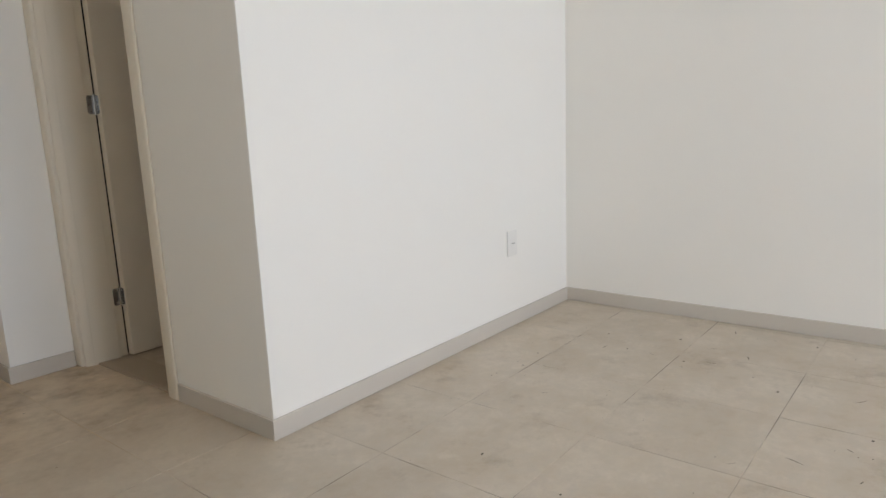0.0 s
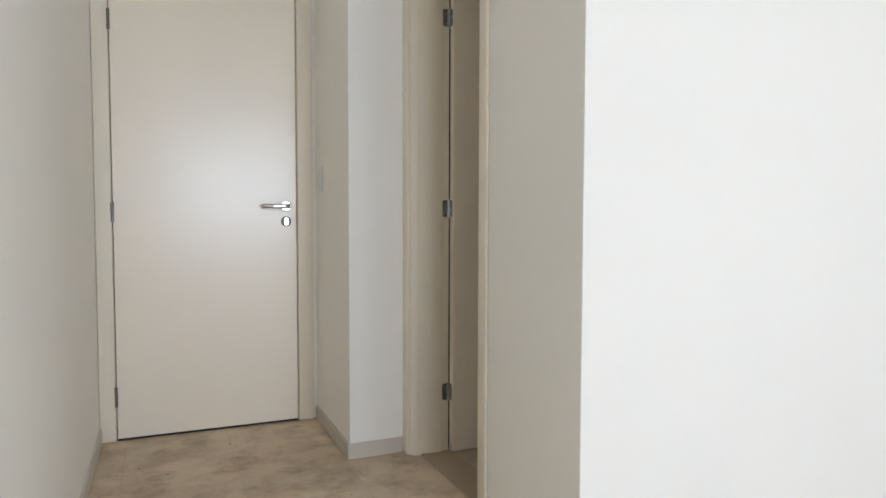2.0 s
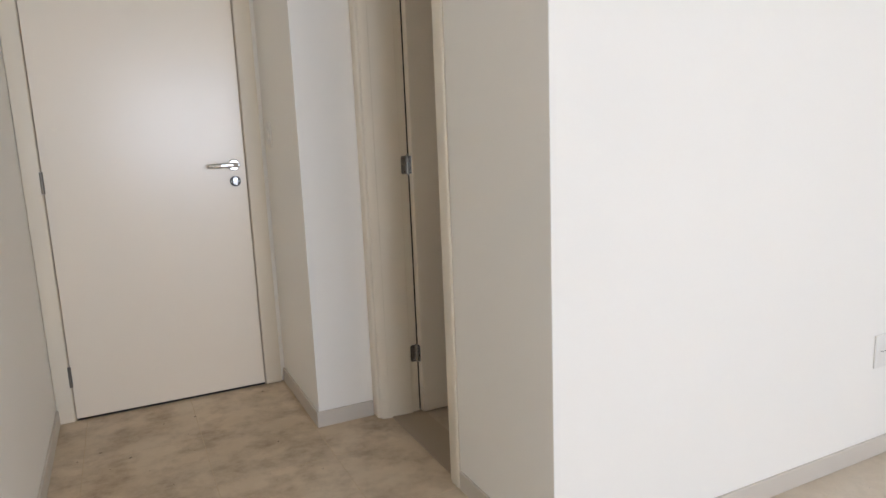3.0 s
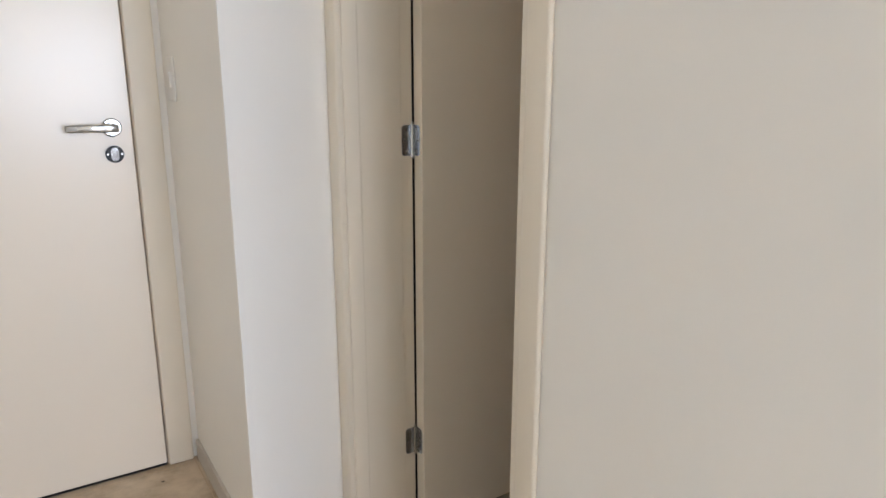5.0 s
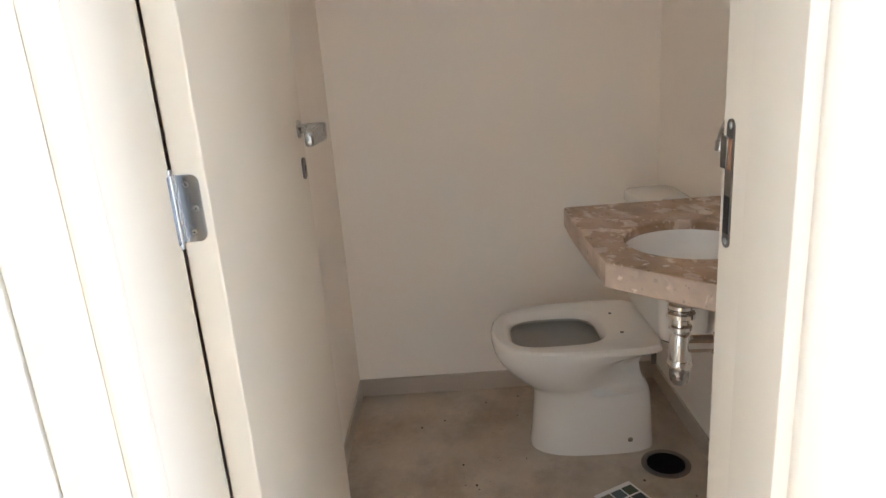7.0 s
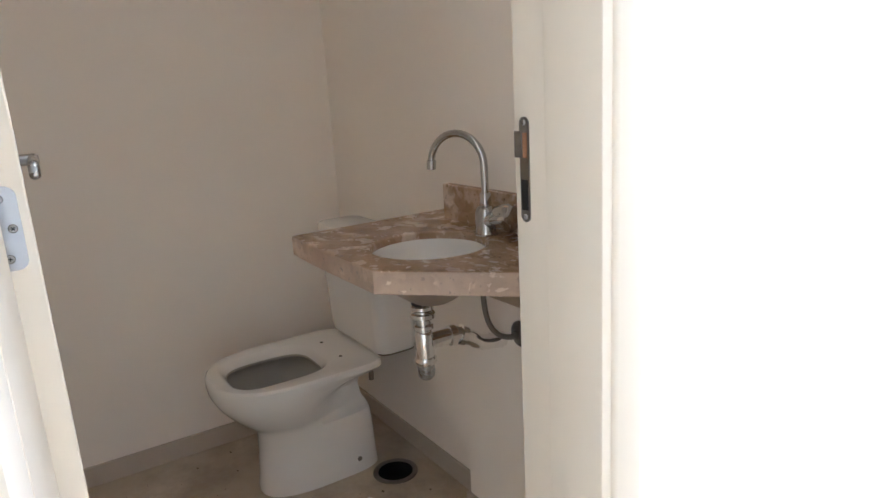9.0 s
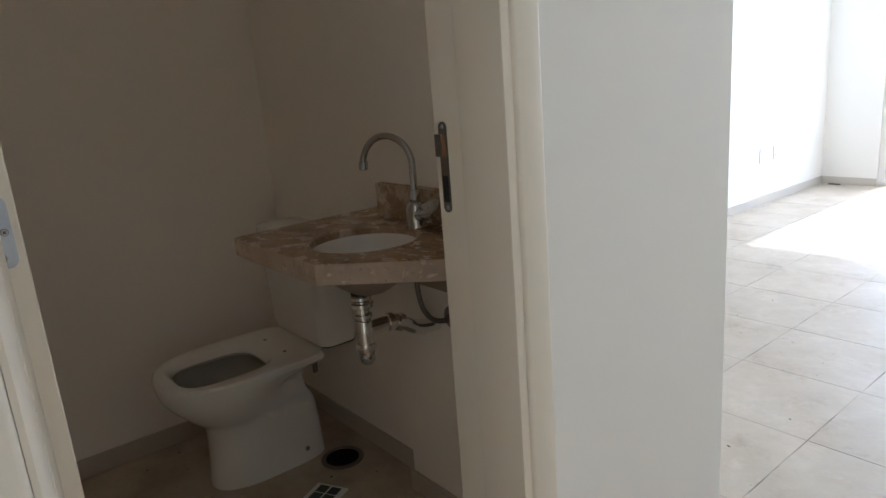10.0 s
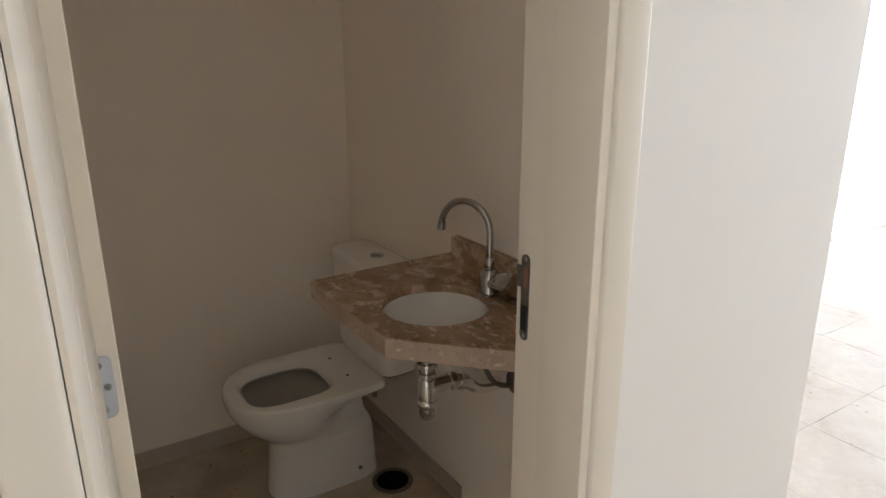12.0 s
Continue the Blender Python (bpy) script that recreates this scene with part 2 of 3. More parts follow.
def tube(points, radius, n=14):
    """A round bar along a line of points; radius may be a list."""
    pts = [Vector(p) for p in points]
    radii = radius if isinstance(radius, (list, tuple)) else [radius] * len(pts)
    rings, side = [], None
    for i, p in enumerate(pts):
        way = (pts[min(i + 1, len(pts) - 1)] - pts[max(i - 1, 0)]).normalized()
        side = way.orthogonal().normalized() if side is None else (side - way * side.dot(way)).normalized()
        up = way.cross(side)
        rings.append([p + (side * math.cos(k * math.tau / n) + up * math.sin(k * math.tau / n)) * radii[i] for k in range(n)])
    return loft(rings)


def bend(points, steps=8):
    """A smooth line through the points."""
    p = [Vector(q) for q in points]
    p = [p[0] * 2 - p[1]] + p + [p[-1] * 2 - p[-2]]
    out = []
    for a, b, c, d in zip(p, p[1:], p[2:], p[3:]):
        for k in range(steps):
            t = k / steps
            out.append(0.5 * (2 * b + (c - a) * t + (2 * a - 5 * b + 4 * c - d) * t * t + (3 * b - a - 3 * c + d) * t ** 3))
    return out + [p[-2]]


# ---- the shell ----
WEST, EAST, SOUTH, TOP = -1.280, 1.868, -5.25, 2.5
STEP_X, STEP_Y, ENTRY_Y = -0.293, 1.253, 1.877
BX0, BX1, BY0, BY1 = 0.12, 1.642, 0.182, 1.268
HX = -0.009  # entry face of the wall with the powder room door
JAMB_S, JAMB_N = 0.597, 1.178


def wall(name, label, bm, paint=wall_paint):
    return tagged(part(name, bm, paint), label, "wall", kind="structure")


wall("wall_powder_room_south", "white painted wall between living room and powder room", prism([(HX, 0), (EAST, 0), (EAST, BY0), (BX0, BY0), (BX0, JAMB_S - 0.018), (HX, JAMB_S - 0.018)], 0, TOP, 0.003))
wall("wall_over_door", "white painted wall above the powder room door", box(HX, BX0, JAMB_S - 0.018, JAMB_N + 0.018, 2.135, TOP))
wall("wall_entry_side", "white painted wall block stepping into the entry", prism([(HX, JAMB_N + 0.018), (BX0, JAMB_N + 0.018), (BX0, BY1), (BX1 + 0.15, BY1), (BX1 + 0.15, 2.03), (STEP_X, 2.03), (STEP_X, STEP_Y), (HX, STEP_Y)], 0, TOP, 0.003))
wall("wall_powder_room_east", "white painted far wall of the powder room", box(BX1, EAST + 0.15, BY0, BY1, 0, TOP), room_paint)
wall("wall_powder_room_lining_south", "warm white painted wall behind the toilet", box(0.80, BX1, BY0, BY0 + 0.003, 0, TOP), room_paint)
wall("wall_powder_room_lining_north", "warm white painted wall behind the open door", box(BX0, BX1, BY1 - 0.003, BY1, 0, TOP), room_paint)
wall("wall_powder_room_shaft", "white painted pipe casing behind the washbasin", box(BX0, 0.80, BY0, 0.245, 0, TOP), room_paint)
wall("wall_east", "white painted side wall of the living room", box(EAST, EAST + 0.15, SOUTH - 0.15, BY0, 0, TOP))
wall("wall_west", "white painted entry wall with a switch", box(WEST - 0.15, WEST, -0.85, 2.03, 0, TOP))
wall("wall_west_return", "white painted return wall of the living room", box(-2.75, WEST - 0.15, -0.85, -0.70, 0, TOP))
wall("wall_far_west", "white painted side wall of the living room", box(-2.75, -2.6, SOUTH - 0.15, -0.85, 0, TOP))
WX0, WX1, WTOP = -0.90, 1.42, 2.15
wall("wall_south_east", "white painted wall beside the balcony door", box(WX1, EAST, SOUTH - 0.15, SOUTH, 0, TOP))
wall("wall_south_west", "white painted wall beside the balcony door", box(-2.6, WX0, SOUTH - 0.15, SOUTH, 0, TOP))
wall("wall_south_over", "white painted wall above the balcony door", box(WX0, WX1, SOUTH - 0.15, SOUTH, WTOP, TOP))
MX0, MX1 = -1.223, -0.378
wall("wall_entry_left", "white painted sliver of wall beside the entrance door", box(WEST, MX0, ENTRY_Y, 2.03, 0, TOP))
wall("wall_entry_right", "white painted sliver of wall beside the entrance door", box(MX1, STEP_X, ENTRY_Y, 2.03, 0, TOP))
wall("wall_entry_over", "white painted wall above the entrance door", box(MX0, MX1, ENTRY_Y, 2.03, 2.125, TOP))
tagged(part("ceiling", box(-2.75, EAST + 0.15, SOUTH - 0.15, 2.03, TOP, TOP + 0.12), ceiling_paint), "flat white painted ceiling", "ceiling", kind="structure")
# unseen ceiling, added low to bounce more light into the powder room
tagged(part("ceiling_powder_room_bounce", box(BX0, BX1, BY0, BY1, 2.30, 2.32), room_paint), "unseen flat white ceiling set low to brighten the powder room", "ceiling", kind="structure")
floor = tagged(part("floor", box(-2.75, EAST + 0.15, SOUTH - 0.15, 2.03, -0.15, -0.0012), grout), "dusty greige porcelain tile floor with thin joints", "floor", kind="structure")
tagged(part("floor_powder_room", box(BX0, BX1, BY0, BY1, -0.0012, 0.0008), bath_floor_mat), "dusty brownish porcelain floor of the powder room", "floor", kind="structure")
tagged(part("ground", box(-60, 60, -90, SOUTH - 0.15, -0.5, -0.2), concrete), "bare pale ground outside the balcony door", "ground", kind="structure")


def skirt(name, x0, x1, y0, y1, tile=skirting, label="low grey tile skirting along the wall"):
    ob = part(name, box(x0, x1, y0, y1, 0, 0.066, 0.0015, 1), tile)
    return tagged(ob, label, "baseboard", kind="structure")


K = 0.010
skirt("baseboard_living_north", HX - K, EAST, -K, 0)
skirt("baseboard_entry_door_side", HX - K, HX, 0, JAMB_S - 0.071)
skirt("baseboard_step", STEP_X - K, -0.059, STEP_Y - K, STEP_Y)
skirt("baseboard_entry_right", STEP_X - K, STEP_X, STEP_Y, ENTRY_Y - 0.012)
skirt("baseboard_west", WEST, WEST + K, -0.85, ENTRY_Y - 0.012)
skirt("baseboard_east", EAST - K, EAST, SOUTH, -K)
skirt("baseboard_south", WX1, EAST - K, SOUTH, SOUTH + K)
skirt("baseboard_powder_room_east", BX1 - K, BX1, BY0, BY1, room_skirting, "low darker beige tile skirting in the powder room")
skirt("baseboard_powder_room_north", BX0, BX1 - K, BY1 - K, BY1, room_skirting, "low darker beige tile skirting in the powder room")
skirt("baseboard_powder_room_south", 0.80 + K, BX1 - K, BY0, BY0 + K, room_skirting, "low darker beige tile skirting in the powder room")
skirt("baseboard_pipe_casing", BX0, 0.80 + K, 0.245, 0.245 + K, room_skirting, "low darker beige tile skirting in the powder room")
skirt("baseboard_pipe_casing_end", 0.80, 0.80 + K, BY0, 0.245, room_skirting, "low darker beige tile skirting in the powder room")

# balcony door
window = thing("window_1", "wide sliding glass balcony door in pale aluminium", "window", kind="structure")
for nm, dims in (("window_frame", (WX0, WX1, SOUTH - 0.11, SOUTH - 0.03, WTOP - 0.05, WTOP)), ("window_frame", (WX0, WX1, SOUTH - 0.11, SOUTH - 0.03, 0.0, 0.035)),
                 ("window_frame", (WX0, WX0 + 0.05, SOUTH - 0.11, SOUTH - 0.03, 0.035, WTOP - 0.05)), ("window_frame", (WX1 - 0.05, WX1, SOUTH - 0.11, SOUTH - 0.03, 0.035, WTOP - 0.05)),
                 ("stile", (0.235, 0.285, SOUTH - 0.10, SOUTH - 0.04, 0.035, WTOP - 0.05))):
    part(nm, box(*dims, 0.004), white_plastic, window)
for a, b in ((WX0 + 0.05, 0.235), (0.285, WX1 - 0.05)):
    pane = part("pane", box(a, b, SOUTH - 0.074, SOUTH - 0.066, 0.035, WTOP - 0.05), glass, window)
    pane.visible_shadow = False


# ---- doors ----
def frame_side(door, name, dims, bevel=0.004, label=""):
    return part(name, box(*dims, bevel, 3), cream_lacquer, door, label, True)


main = thing("door_1", "closed pale cream flush entrance door with chrome lever", "door", (-1.204, ENTRY_Y, 0), "structure")
LX0, LX1, LZ1 = -1.206, -0.394, 2.10
frame_side(main, "jamb", (MX0, LX0 - 0.004, ENTRY_Y - 0.006, ENTRY_Y + 0.10, 0, 2.122))
frame_side(main, "jamb", (LX1 + 0.004, MX1, ENTRY_Y - 0.006, ENTRY_Y + 0.10, 0, 2.122))
frame_side(main, "head_jamb", (LX0 - 0.004, LX1 + 0.004, ENTRY_Y - 0.006, ENTRY_Y + 0.10, LZ1 + 0.005, 2.122))
frame_side(main, "architrave", (WEST + 0.002, LX0 - 0.006, ENTRY_Y - 0.016, ENTRY_Y - 0.002, 0, 2.165), 0.005)
frame_side(main, "architrave", (LX1 + 0.006, STEP_X - 0.02, ENTRY_Y - 0.016, ENTRY_Y - 0.002, 0, 2.165), 0.005)
frame_side(main, "architrave", (LX0 - 0.006, LX1 + 0.006, ENTRY_Y - 0.0155, ENTRY_Y - 0.002, LZ1 + 0.007, 2.164), 0.005)
part("leaf", box(LX0, LX1, ENTRY_Y - 0.010, ENTRY_Y + 0.028, 0.010, LZ1, 0.002), door_lacquer, main)
# black panel and strip stand in for shade behind and below the leaf
part("leaf_gap_shade", box(LX0 - 0.003, LX1 + 0.003, ENTRY_Y + 0.05, ENTRY_Y + 0.06, 0, LZ1 + 0.004), black_rubber, main, "added black panel for the dark gap behind the leaf")
part("under_leaf_shade", box(LX0, LX1, ENTRY_Y - 0.004, ENTRY_Y + 0.05, 0.0, 0.003), black_rubber, main, "added black strip for the shadow line under the closed leaf")
for z in (0.203, 1.039, 1.885):
    h = part("hinge", tube([(LX0 - 0.003, ENTRY_Y - 0.014, z - 0.045), (LX0 - 0.003, ENTRY_Y - 0.014, z + 0.045)], 0.0068, 12), dark_steel, main, "small dark hinge knuckle", True)


def lever(parent, at, way, out, metal, round_rose=True, drop=0.0):
    """A lever handle at a place on a face: way is the lever's direction, out the face's normal."""
    at, way, out = Vector(at), Vector(way), Vector(out)
    up = Vector((0, 0, 1))
    turn = Matrix((way, out, up)).transposed().to_4x4()
    m = Matrix.Translation(at) @ turn
    rose = lathe([(0.0, 0), (0.026, 0), (0.026, 0.004), (0.022, 0.008), (0.0, 0.008)] if round_rose else [(0.0, 0), (0.017, 0), (0.017, 0.003), (0.013, 0.006), (0.0, 0.006)], axis="y")
    bmesh.ops.transform(rose, matrix=m, verts=rose.verts)
    handle = part("handle", rose, metal, parent, "chrome lever handle", True)
    grip = tube([(0, 0.004, 0), (0, 0.046, 0)], [0.0105, 0.0095])
    bar = box(-0.013, 0.118, 0.043, 0.058, -0.0115, 0.0115, 0.0055, 3)
    for v in bar.verts:
        v.co.y -= 0.9 * max(0.0, v.co.x - 0.02) ** 2
        v.co.z *= 1.0 - 1.6 * max(0.0, v.co.x - 0.03)
    if drop:
        grip.free()
        grip = box(-0.012, 0.012, 0.004, 0.051, -0.008, 0.009, 0.005, 3)
        for v in bar.verts:
            v.co.x = -0.012 + (v.co.x + 0.013) * 0.92
            v.co.y -= 0.007
            v.co.z = v.co.z * 1.25 - drop * (1.0 if v.co.z < 0 else 0.75)
    grip = joined(grip, bar)
    bmesh.ops.transform(grip, matrix=m, verts=grip.verts)
    part("lever", grip, metal, handle, "", True)
    return handle


lever(main, (-0.445, ENTRY_Y - 0.010, 1.070), (-1, 0, 0), (0, -1, 0), chrome)
lock = part("lock_rose", lathe([(0, 0), (0.024, 0), (0.024, 0.004), (0.021, 0.007), (0, 0.007)], (-0.445, ENTRY_Y - 0.017, 0.996), "y"), black_rubber, main, "black and chrome lock rose", True)
cyl = loft([[(-0.445 + 0.0105 * math.cos(a) * 1.0, y, 0.996 + (0.0105 * math.sin(a) + math.copysign(0.008, math.sin(a)))) for a in [k * math.tau / 24 for k in range(24)]] for y in (ENTRY_Y - 0.0165, ENTRY_Y - 0.022)])
part("cylinder", cyl, chrome, lock, "", True)
for dx in (-0.018, 0.018):
    part("screw", lathe([(0, 0), (0.003, 0), (0.0025, 0.0015), (0, 0.0015)], (-0.445 + dx, ENTRY_Y - 0.0185, 0.996), "y", 10), steel, lock)

# powder room door, standing open against the wall
bath = thing("door_2", "cream flush powder room door standing open inwards", "door", (0, JAMB_N, 0), "structure")


J0, J1, STOP = -0.014, 0.127, 0.078
frame_side(bath, "jamb", (J0, J1, JAMB_N, JAMB_N + 0.018, 0, 2.133), 0.003)
frame_side(bath, "jamb", (J0, 0.139, JAMB_S - 0.018, JAMB_S, 0, 2.133), 0.003)
frame_side(bath, "head_jamb", (J0, J1, JAMB_S, JAMB_N, 2.113, 2.133), 0.004)
part("door_stop", prism([(-0.043, 1.1955), (-0.043, 1.190), (-0.036, 1.1845), (-0.020, 1.179), (0.03, 1.172), (0.086, 1.165), (0.090, 1.166), (0.091, 1.169), (0.091, 1.1775), (-0.0145, 1.1775), (-0.0145, 1.1955)], 0, 2.112), cream_lacquer, bath, "", True)
frame_side(bath, "door_stop", (J0 - 0.002, STOP, JAMB_S - 0.0165, JAMB_S + 0.0015, 0, 2.112), 0.0014)
frame_side(bath, "architrave", (-0.058, HX - 0.001, JAMB_N + 0.0185, STEP_Y - 0.002, 0, 2.19), 0.007)
frame_side(bath, "architrave", (-0.022, HX - 0.001, JAMB_S - 0.068, JAMB_S - 0.014, 0, 2.19), 0.007)
frame_side(bath, "architrave", (-0.0205, HX - 0.001, JAMB_S - 0.014, JAMB_N + 0.018, 2.118, 2.189), 0.006)
leaf_turn = Matrix.Translation((0.132, 1.1426, 0)) @ pose(0, 0, 0, 0, 0, 1.8)
lb = box(0, 0.60, 0, 0.035, 0.008, 2.105, 0.002)
bmesh.ops.transform(lb, matrix=leaf_turn, verts=lb.verts)
leaf = part("leaf", lb, cream_lacquer, bath)
# black strip added to stand for the shade in the hinge gap
part("gap_shade_strip", box(0.1275, 0.150, 1.189, 1.1925, 0.010, 2.105, 0.001), black_rubber, bath, "added black strip for the shade in the hinge gap")
key_at = leaf_turn @ Vector((0.553, 0, 1.0045))
lever(leaf, leaf_turn @ Vector((0.553, 0, 1.078)), leaf_turn.to_3x3() @ Vector((-1, 0, 0)), leaf_turn.to_3x3() @ Vector((0, -1, 0)), steel, False, 0.010)
esc = loft([[(key_at.x + 0.0125 * math.cos(a), key_at.y - d, key_at.z + 0.0125 * math.sin(a) + math.copysign(0.008, math.sin(a))) for a in [k * math.tau / 24 for k in range(24)]] for d in (0.0, 0.004)])
esc = part("keyhole_plate", esc, dark_steel, leaf, "small oval keyhole plate", True)
part("keyhole", box(key_at.x - 0.002, key_at.x + 0.002, key_at.y - 0.005, key_at.y - 0.003, key_at.z - 0.009, key_at.z + 0.005), black_rubber, esc)


def hinge(z):
    """A butt hinge: knuckle in the gap, one plate on the jamb, one on the leaf's edge, screws in both."""
    k = tube([(0.1262, 1.1795, z - 0.037), (0.1262, 1.1795, z + 0.037)], 0.0060, 14)
    for zz in (-0.040, 0.040):
        k = joined(k, lathe([(0, -0.004), (0.004, -0.003), (0.0045, 0), (0.004, 0.003), (0, 0.004)], (0.1262, 1.1795, z + zz), n=12))
    for zz in (-0.022, -0.007, 0.007, 0.022):
        k = joined(k, lathe([(0.0057, -0.0008), (0.0050, 0), (0.0057, 0.0008)], (0.1262, 1.1795, z + zz), n=14))
    hg = part("hinge", k, chrome, bath, "steel butt hinge with screws", True)
    corner = [(0.0145 + 0.009 * math.sin(a), 0.0275 + 0.009 * math.cos(a)) for a in [k * math.pi / 12 for k in range(7)]]
    plate = prism([(0, -0.0365)] + [(x, -zz) for x, zz in corner] + [(x, zz) for x, zz in reversed(corner)] + [(0, 0.0365)], 0, 0.0025)
    m1 = Matrix(((-1, 0, 0, 0.1205), (0, 0, -1, JAMB_N + 0.0005), (0, 1, 0, z), (0, 0, 0, 1)))
    me1 = plate.copy()
    bmesh.ops.transform(me1, matrix=m1, verts=me1.verts)
    part("jamb_plate", me1, nickel, hg)
    m2 = Matrix(((0, 0, -1, 0.1325), (-1, 0, 0, 1.174), (0, 1, 0, z), (0, 0, 0, 1)))
    bmesh.ops.transform(plate, matrix=m2, verts=plate.verts)
    part("leaf_plate", plate, nickel, hg)
    for dy, dz in ((0.010, 0.026), (0.0165, 0.0), (0.010, -0.026)):
        for m in (Matrix.Translation((0.1299, 1.174 - dy, z + dz)) @ pose(0, 0, 0, 0, -90, 0), Matrix.Translation((0.1205 - dy, JAMB_N - 0.0021, z + dz)) @ pose(0, 0, 0, 90, 0, 0)):
            head = lathe([(0, 0), (0.0034, 0), (0.0031, 0.0006), (0, 0.0009)], (0, 0, 0), "z", 14)
            bmesh.ops.transform(head, matrix=m, verts=head.verts)
            screw = part("screw", head, steel, hg)
            cross = joined(box(-0.0018, 0.0018, -0.00045, 0.00045, 0.0006, 0.0011), box(-0.00045, 0.00045, -0.0018, 0.0018, 0.0006, 0.00112))
            bmesh.ops.transform(cross, matrix=m @ pose(0, 0, 0, 0, 0, random.uniform(0, 90)), verts=cross.verts)
            part("slot", cross, black_rubber, hg)
            rim_ring = lathe([(0.0034, 0), (0.0039, 0), (0.0039, 0.0003), (0.0034, 0.0003)], (0, 0, 0), "z", 14)
            bmesh.ops.transform(rim_ring, matrix=m, verts=rim_ring.verts)
            part("screw_sink", rim_ring, dark_steel, hg)


for z in (0.264, 1.055, 1.858):
    hinge(z)

# strike plate with its lip, latch mouth and bolt mouth
sx, sz = 0.118, 1.042
strike = [[(sx + 0.009 * math.cos(a), y, sz + 0.009 * math.sin(a) + math.copysign(0.059, math.sin(a))) for a in [k * math.tau / 24 for k in range(24)]] for y in (JAMB_S - 0.001, JAMB_S + 0.0015)]
strike_plate = part("strike_plate", loft(strike), dark_steel, bath, "long tarnished strike plate with latch lip", True)
part("lip", box(sx + 0.002, sx + 0.017, JAMB_S + 0.001, JAMB_S + 0.004, sz + 0.016, sz + 0.050, 0.001), dark_steel, strike_plate)
part("latch_mouth", box(sx - 0.006, sx + 0.006, JAMB_S + 0.0012, JAMB_S + 0.0022, sz + 0.016, sz + 0.048), raw_wood, strike_plate, "bare wood in the latch mouth")
part("bolt_mouth", box(sx - 0.006, sx + 0.006, JAMB_S + 0.0012, JAMB_S + 0.0022, sz - 0.052, sz - 0.012), black_rubber, strike_plate)
for dz in (-0.061, 0.061):
    part("screw", lathe([(0, 0), (0.004, 0), (0.003, 0.0012), (0, 0.0012)], (sx, JAMB_S + 0.0015, sz + dz), "y", 12), steel, strike_plate)
tagged(part("trim_door_sill", box(0.0, 0.142, JAMB_S, JAMB_N, -0.002, 0.006, 0.0015), sill_stone), "thin beige stone sill under the powder room door", "door sill", kind="structure")


# ---- wall plates ----
def plate(name, label, category, m, holes, w=0.076, h=0.118, group=""):
    """A moulded plate: its face looks along local -y."""
    ob = tagged(part(name, box(-w / 2, w / 2, -0.008, 0, -h / 2, h / 2, 0.004, 3), white_plastic, None, "", True), label, category, group)
    for x, z, hw, hh, deep in holes:
        if deep:
            p = part("socket", lathe([(0, 0), (hw, 0), (hw, 0.0015), (hw * 0.8, 0.0015), (hw * 0.78, 0.0005), (0, 0.0005)], (x, -0.0095, z), "y", 20), white_plastic, ob, "", True)
            for dx in (-0.009, 0, 0.009):
                part("pin_hole", lathe([(0, 0), (0.0024, 0), (0.0024, 0.0006), (0, 0.0006)], (x + dx, -0.0108, z - (0.003 if dx == 0 else 0)), "y", 10), black_rubber, p)
        else:
            part("rocker", box(x - hw, x + hw, -0.0125, -0.007, z - hh, z + hh, 0.002, 2), white_plastic, ob, "", True)
    ob.matrix_world = m
    return ob


plate("wall_outlet", "white plastic power outlet on the living room wall", "outlet", pose(1.344, 0, 0.385), [(0, 0, 0.019, 0, True)])
plate("wall_outlet", "white plastic power outlet low on the side wall", "outlet", pose(EAST, -4.08, 0.395, 0, 0, -90), [(0, 0.018, 0.014, 0, True), (0, -0.018, 0.014, 0, True)], group="outlets on the side wall")
plate("wall_outlet", "white plastic data outlet low on the side wall", "outlet", pose(EAST, -4.31, 0.395, 0, 0, -90), [(0, 0.018, 0.014, 0, True), (0, -0.018, 0.014, 0, True)], group="outlets on the side wall")
plate("light_switch", "white plastic double light switch on the entry wall", "switch", pose(WEST, -0.482, 1.207, 0, 0, 90), [(0.008, 0.041, 0.012, 0.015, False), (0.008, -0.022, 0.012, 0.015, False)], 0.088, 0.158)
plate("light_switch", "white plastic wall switch beside the entrance door", "switch", pose(STEP_X, 1.755, 1.20, 0, 0, -90), [(0, 0.0, 0.012, 0.020, False)])


# ---- powder room ----
def dee(z, xc, w, yb, yf, n=40, front=2.3, back=5.0, split=0.55):
    """A D-shaped ring, squarish at the back and round in front."""
    ym = yb + (yf - yb) * split
    ring = []
    for k in range(n):
        a = k * math.tau / n
        c, s = math.cos(a), math.sin(a)
        e = front if s > 0 else back
        x = w * math.copysign(abs(c) ** (2 / e), c)
        y = ym + ((yf - ym) if s > 0 else (ym - yb)) * math.copysign(abs(s) ** (2 / e), s)
        ring.append((xc + x, y, z))
    return ring


TX = 1.277
toilet = thing("toilet", "white ceramic close-coupled toilet without a seat", "toilet", (TX, 0.45, 0))
